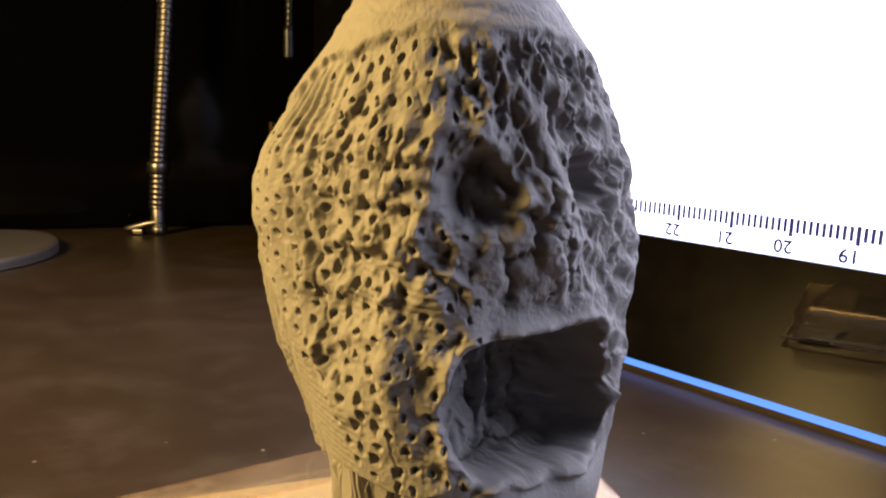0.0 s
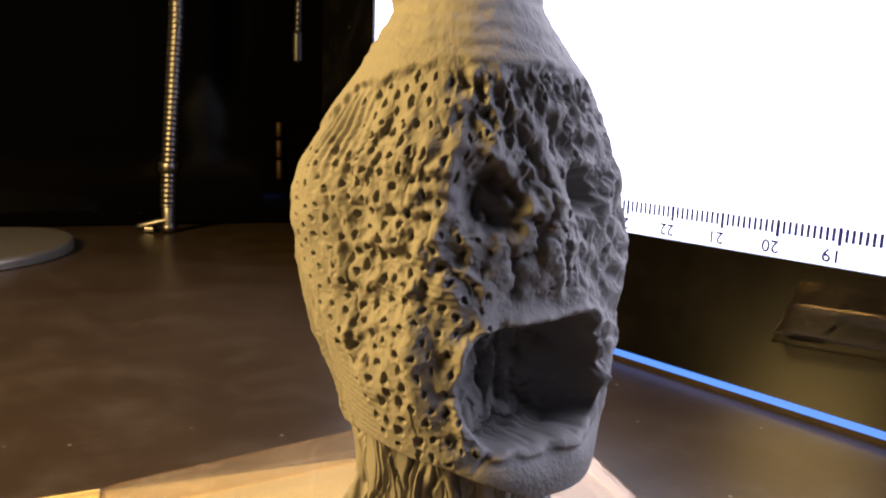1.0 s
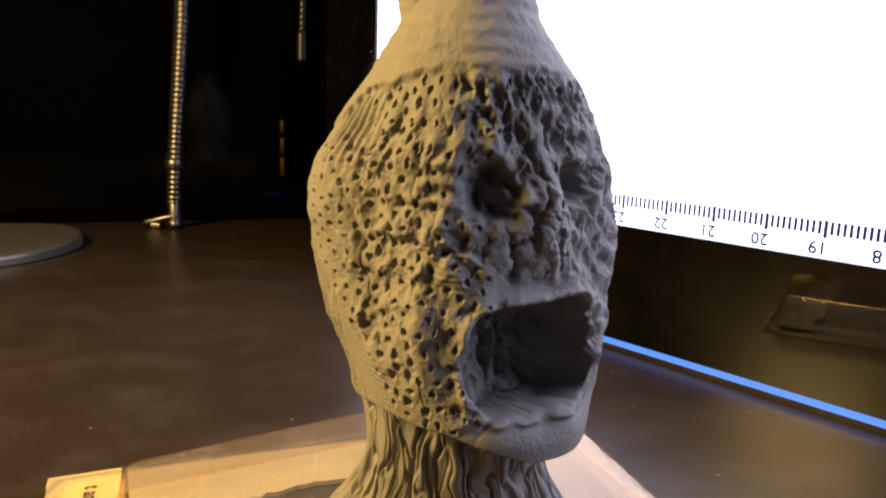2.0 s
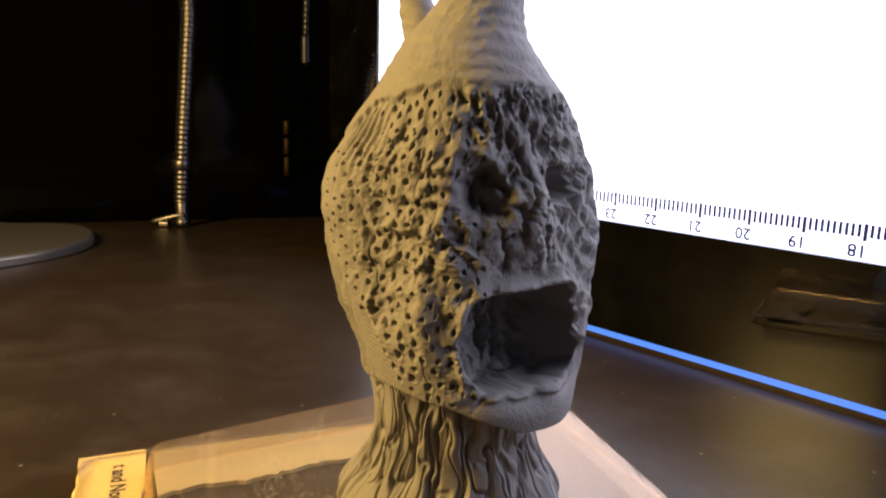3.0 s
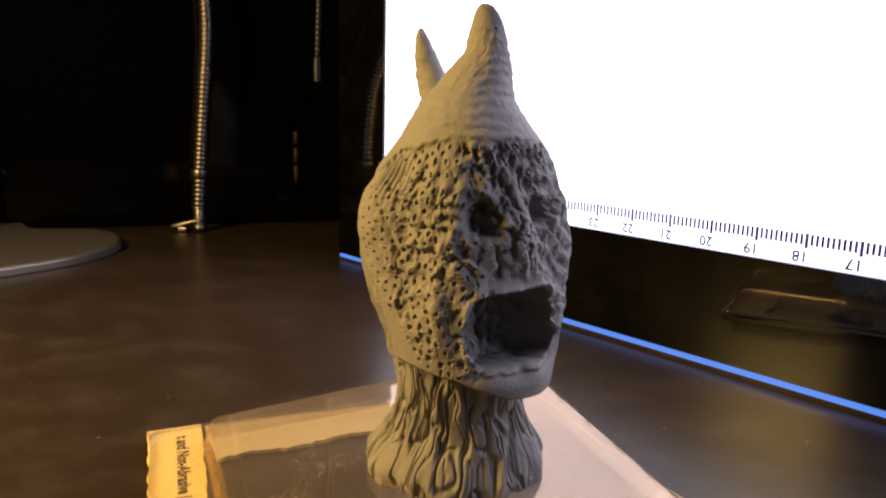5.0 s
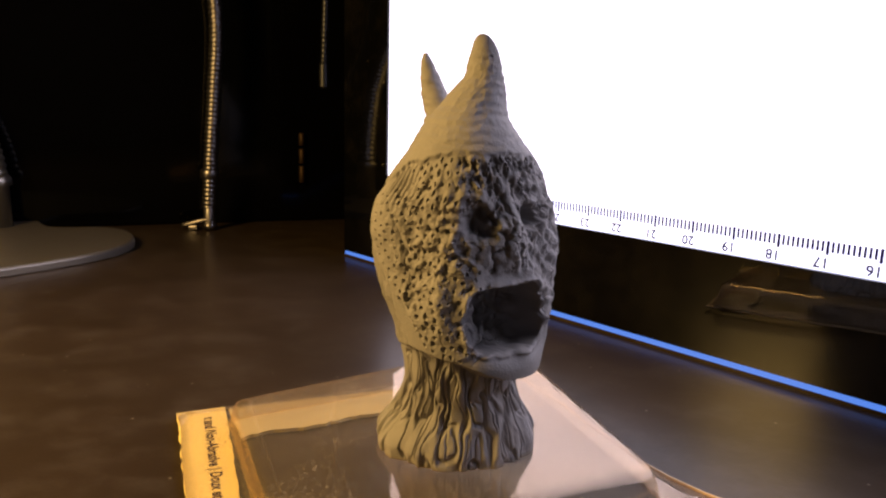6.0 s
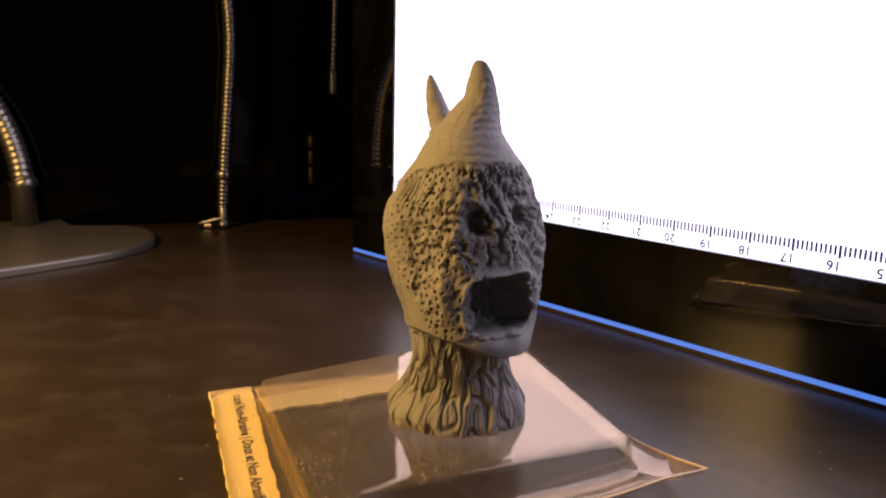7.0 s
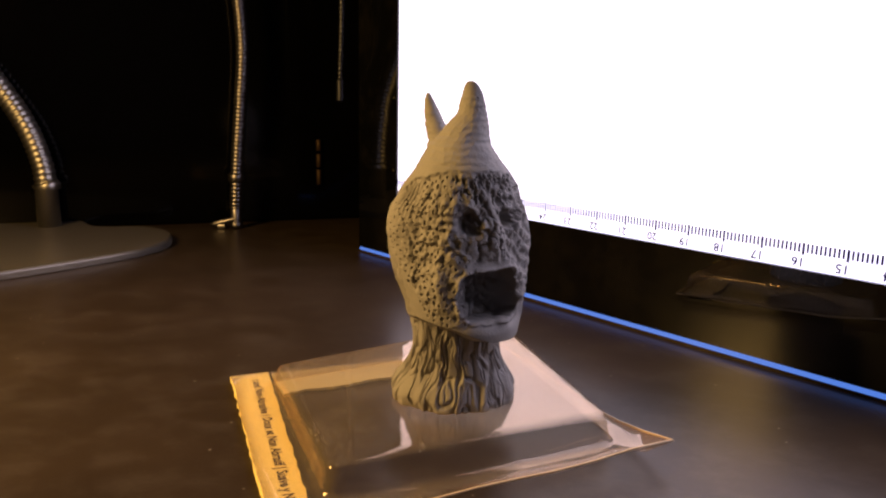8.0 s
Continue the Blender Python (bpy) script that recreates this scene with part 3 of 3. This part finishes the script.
def back_horn():
    """The slimmer second horn, behind the large one."""
    spine = np.array([(-0.0020, 0.0570, 0.0515), (-0.0026, 0.0585, 0.0545), (-0.0036, 0.0597, 0.0570), (-0.0044, 0.0603, 0.0592), (-0.0051, 0.0605, 0.0615), (-0.0057, 0.0605, 0.0640), (-0.0059, 0.0605, 0.0652)])
    rad = np.array([0.0040, 0.0031, 0.0024, 0.0020, 0.0015, 0.0009, 0.0003])
    n, m = 90, 64
    s = np.linspace(0, 1, n)
    k = np.linspace(0, 1, len(rad))
    c = np.stack([np.interp(s, k, spine[:, j]) for j in range(3)], -1)
    r = np.interp(s, k, rad)
    t = np.linspace(0, 2 * np.pi, m, endpoint=False)
    S, TT = np.meshgrid(s, t, indexing="ij")
    rr = r[:, None] * (1 + 0.06 * fnoise(TT * 1.2, S * 14, 121) + 0.02 * np.sin(S * 70 + 2 * np.cos(TT))) 
    return np.stack([c[:, None, 0] + rr * np.cos(TT), c[:, None, 1] + rr * np.sin(TT), np.repeat(c[:, None, 2], m, 1)], -1)


def clay_bust():
    g = bust_surface()
    h = back_horn()
    rows, cols, _ = g.shape
    verts = np.vstack([g.reshape(-1, 3), h.reshape(-1, 3)])
    faces = grid_faces(rows, cols, 0) + grid_faces(h.shape[0], h.shape[1], rows * cols)
    faces.append(list(range(cols - 1, -1, -1)))
    faces.append(list(range((rows - 1) * cols, rows * cols)))
    me = bpy.data.meshes.new("clay_bust")
    me.from_pydata(verts.tolist(), [], faces)
    me.materials.append(CLAY)
    me.polygons.foreach_set("use_smooth", [True] * len(me.polygons))
    me.validate()
    ob = new("clay_bust", me)
    tagged(ob, "grey clay horned bust with pierced skin and open mouth", "sculpture")


clay_bust()

# ---------------------------------------------------------------- blister pack
PACK = Matrix.Translation((-0.0193, 0.0251, 0)) @ pose(0, 0, 0, 0, 0, 24.03)
TRAY_U, TRAY_W, TRAY_TOP = 0.0525, 0.0490, 0.0062


def ring(u0, u1, w0, w1, r, n=8):
    pts = []
    for cu, cw, a0 in ((u1 - r, w0 + r, -90), (u1 - r, w1 - r, 0), (u0 + r, w1 - r, 90), (u0 + r, w0 + r, 180)):
        for k in range(n + 1):
            q = radians(a0 + 90 * k / n)
            pts.append((cu + r * math.cos(q), cw + r * math.sin(q)))
    return pts


def blister_pack():
    pack = new("blister_pack")
    pack.matrix_world = PACK
    tagged(pack, "empty clear plastic blister pack with torn yellow card backing", "packaging")
    bm = bmesh.new()
    u, w = TRAY_U, TRAY_W
    loops = []
    for grow, z, r in ((0.0, TRAY_TOP, 0.0016), (0.0005, TRAY_TOP - 0.0002, 0.0019), (0.0008, TRAY_TOP - 0.0008, 0.0021), (0.0016, 0.0022, 0.0026), (0.0019, 0.0016, 0.0028), (0.0026, 0.0014, 0.0034)):
        loops.append([bm.verts.new((x, y, z)) for x, y in ring(-grow, u + grow, -grow, w + grow, r)])
    corners = ((0.0610, -0.0093), (0.0542, 0.0520), (-0.0090, 0.0585), (-0.0108, -0.0085))
    flange = []
    count = len(loops[0]) // 4
    for c in range(4):
        before, here, after = (Vector((*corners[(c + k) % 4], 0)) for k in (-1, 0, 1))
        for k in range(count):
            f = (k / (count - 1) - 0.5)
            flange.append(bm.verts.new(here.lerp(before if f < 0 else after, abs(f) * 0.9) + Vector((0, 0, 0.0014))))
    for v in flange:
        corner = max(0.0, 1 - math.hypot(v.co.x - 0.0610, v.co.y + 0.0093) / 0.020)
        v.co.z += 0.0017 * min(1.0, max(0.0, -v.co.y / 0.008)) * min(1.0, max(0.0, v.co.x / 0.035)) + 0.0014 * corner + 0.0003 * noise.noise(v.co * 120)
        v.co.x += 0.0006 * noise.noise(v.co * 300)
        v.co.y += 0.0006 * noise.noise(v.co * 260 + Vector((3, 1, 0)))
    edge_from, edge_to = len(bm.verts) - len(flange), len(bm.verts)
    middle = []
    for k, v in enumerate(flange):
        p = loops[-1][k].co.lerp(v.co, 0.55)
        corner = max(0.0, 1 - math.hypot(p.x - 0.0580, p.y + 0.0060) / 0.018)
        p.z += 0.0002 + 0.0022 * corner * noise.noise(p * 420) + 0.00025 * noise.noise(p * 200)
        middle.append(bm.verts.new(p))
    loops.append(middle)
    loops.append(flange)
    for r0, r1 in zip(loops, loops[1:]):
        for k in range(len(r0)):
            bm.faces.new((r0[k], r0[(k + 1) % len(r0)], r1[(k + 1) % len(r0)], r1[k]))
    # the slightly bowed top sheet, in rings that close in on its middle
    mid = sum((v.co for v in loops[0]), Vector()) / len(loops[0])
    outer_ring = loops[0]
    for k in range(1, 12):
        inner_ring = [bm.verts.new(v.co.lerp(mid, k / 12)) for v in loops[0]]
        for q in range(len(inner_ring)):
            r = (q + 1) % len(inner_ring)
            bm.faces.new((outer_ring[r], outer_ring[q], inner_ring[q], inner_ring[r]))
        outer_ring = inner_ring
    bm.faces.new(outer_ring)
    for v in bm.verts:
        s, t = v.co.x / u, v.co.y / w
        v.co.z += 0.0007 * s * min(1.0, max(0.0, (v.co.z - 0.0014) / (TRAY_TOP - 0.0014)))
        v.co.z += 0.0014 * max(0.0, s + t - 0.98) ** 2 * min(1.0, max(0.0, (v.co.z - 0.0014) / (TRAY_TOP - 0.0014)))
        v.co.z -= 0.0010 * max(0.0, t - 0.45) ** 2 * max(0.0, 1 - s) * min(1.0, max(0.0, (v.co.z - 0.0014) / (TRAY_TOP - 0.0014)))
        v.co.x += t * (0.0015 + 0.0040 * s)
        v.co.y += s * t * 0.0045
    shell = part("blister", bm, PLASTIC, pack, "clear glossy plastic tray, scuffed and dusty", smooth=True)
    # bead along the film's cut edge, with the lamp's amber glint painted in
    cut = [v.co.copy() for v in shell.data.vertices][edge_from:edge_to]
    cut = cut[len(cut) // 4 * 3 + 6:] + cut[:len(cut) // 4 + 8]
    part("lit_cut_edge", tube(cut, [0.00022] * len(cut), 8), EDGE_GLINT, pack, "bead along the film's cut edge, lamp glint painted amber", smooth=True)
    mod = shell.modifiers.new("thickness", "SOLIDIFY")
    mod.thickness, mod.offset = 0.00025, -1
    # torn card left under the rim
    rs = random.Random(5)
    def edge(w, u0, u1, slack):
        return u0 + (u1 - u0) * (0.058 - w) / 0.067 + slack * rs.uniform(-1, 1)

    ws = [0.058 - 0.067 * k / 33 for k in range(34)]
    inner = [(edge(w, 0.0003, -0.0045, 0.00018), w) for w in ws]
    outer = [(edge(w, -0.0080, -0.0112, 0.0002), w) for w in reversed(ws)]
    part("card_strip", plate(inner + outer, 0.0004, 0.0011), PAPER, pack, "torn cream card strip with brown printing")
    # back strip of torn card, coloured duller for the hazy film above it
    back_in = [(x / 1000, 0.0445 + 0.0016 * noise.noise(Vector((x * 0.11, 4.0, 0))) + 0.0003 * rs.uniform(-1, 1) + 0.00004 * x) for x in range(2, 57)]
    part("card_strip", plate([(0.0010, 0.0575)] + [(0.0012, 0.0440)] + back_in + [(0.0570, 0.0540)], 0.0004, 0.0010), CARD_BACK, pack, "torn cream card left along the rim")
    me = text_mesh("t and Non-Abrasive | Doux et Non Abrasif | Suave y N", 0.0026, 0.03)
    me.materials.append(BROWN_INK)
    ob = new("printing", me)
    ob.parent = pack
    ob.matrix_local = Matrix.Translation((-0.0049, 0.0275, 0.00116)) @ pose(0, 0, 0, 0, 0, -94.0) @ Matrix.Diagonal((0.92, 1, 1, 1))


blister_pack()

# ---------------------------------------------------------------- lamp and cable


def desk_lamp():
    lamp = new("desk_lamp")
    lamp.matrix_world = Matrix.Identity(4)
    tagged(lamp, "silver gooseneck desk lamp with a flat metal base", "lamp")
    outline = [(-0.262, 0.038), (-0.1533, 0.1592), (-0.1289, 0.1905), (-0.1195, 0.2075), (-0.1190, 0.2270), (-0.1285, 0.2450), (-0.1430, 0.2540), (-0.1590, 0.2490), (-0.1690, 0.2520), (-0.2143, 0.3216), (-0.2500, 0.3150), (-0.330, 0.080)]
    for _ in range(3):
        outline = [(a[0] * (1 - f) + b[0] * f, a[1] * (1 - f) + b[1] * f) for a, b in zip(outline, outline[1:] + outline[:1]) for f in (0.25, 0.75)]
    part("base_plate", plate(outline, 0.0003, 0.0034, 0.0012), PLATE, lamp, "satin silver plate with a rounded nose")
    foot = Vector((-0.1827, 0.2463, 0.0030))
    part("socket", tube([foot, foot + Vector((0, 0, 0.0170)), foot + Vector((0.0002, 0, 0.0178)), foot + Vector((0.0002, 0, 0.0196)), foot + Vector((0, 0, 0.0198))], [0.0050, 0.0047, 0.0058, 0.0058, 0.0046], 28), SILVER, lamp, smooth=True)
    path = [foot + Vector((0, 0, 0.0196)), Vector((-0.1838, 0.2463, 0.0320)), Vector((-0.1890, 0.2460, 0.0480)), Vector((-0.2000, 0.2450, 0.0670)), Vector((-0.2220, 0.2350, 0.1050)),
            Vector((-0.2380, 0.2050, 0.165)), Vector((-0.2450, 0.1500, 0.200)), Vector((-0.2460, 0.0700, 0.195)), LAMP_HEAD + (LAMP_HEAD - LAMP_AIM).normalized() * 0.020]
    part("gooseneck", gooseneck(path, 0.0048, 0.0026), SILVER, lamp, "ribbed flexible steel neck", smooth=True)
    away = (LAMP_HEAD - LAMP_AIM).normalized()
    part("shade", tube([LAMP_HEAD + away * k for k in (-0.001, 0.004, 0.016, 0.021)], [0.022, 0.0215, 0.013, 0.006], 40), SILVER, lamp, smooth=False)


desk_lamp()


def steel_hose():
    """The thin upright braided hose in front of the black board."""
    p = [(-0.1045, 0.2700, 0.0100), (-0.1030, 0.2700, 0.0325), (-0.1006, 0.2700, 0.0598), (-0.0988, 0.2700, 0.0850), (-0.1002, 0.2700, 0.1100), (-0.1046, 0.2715, 0.1595), (-0.1087, 0.2725, 0.2430), (-0.1098, 0.2730, 0.3380)]
    hose = new("steel_hose")
    tagged(hose, "thin braided steel hose standing upright by the black board", "hose")
    part("hose", gooseneck([Vector(q) for q in p], 0.0032, 0.0019, 16), BRAID, hose, smooth=True)
    part("end_fitting", tube([Vector((-0.1045, 0.2700, z)) for z in (0.0002, 0.0030, 0.0032, 0.0120, 0.0126)], [0.0030, 0.0030, 0.0026, 0.0026, 0.0022], 20), BRAID, hose, smooth=True)
    part("collar", tube([Vector((-0.1037, 0.2700, z)) for z in (0.0225, 0.0230, 0.0262, 0.0267)], [0.0034, 0.0039, 0.0039, 0.0034], 20), BRAID, hose, smooth=True)
    part("bent_foot", tube(spline([(-0.1030, 0.2690, 0.0050), (-0.1075, 0.2682, 0.0042), (-0.1120, 0.2678, 0.0030), (-0.1165, 0.2680, 0.0018)], 14), [0.0013] * 12 + [0.0012, 0.0007], 14), BRAID, hose, smooth=True)
    part("foot_clip", block(-0.1130, -0.1090, 0.2664, 0.2700, 0.0002, 0.0022, 0.0005), BRAID, hose)


steel_hose()
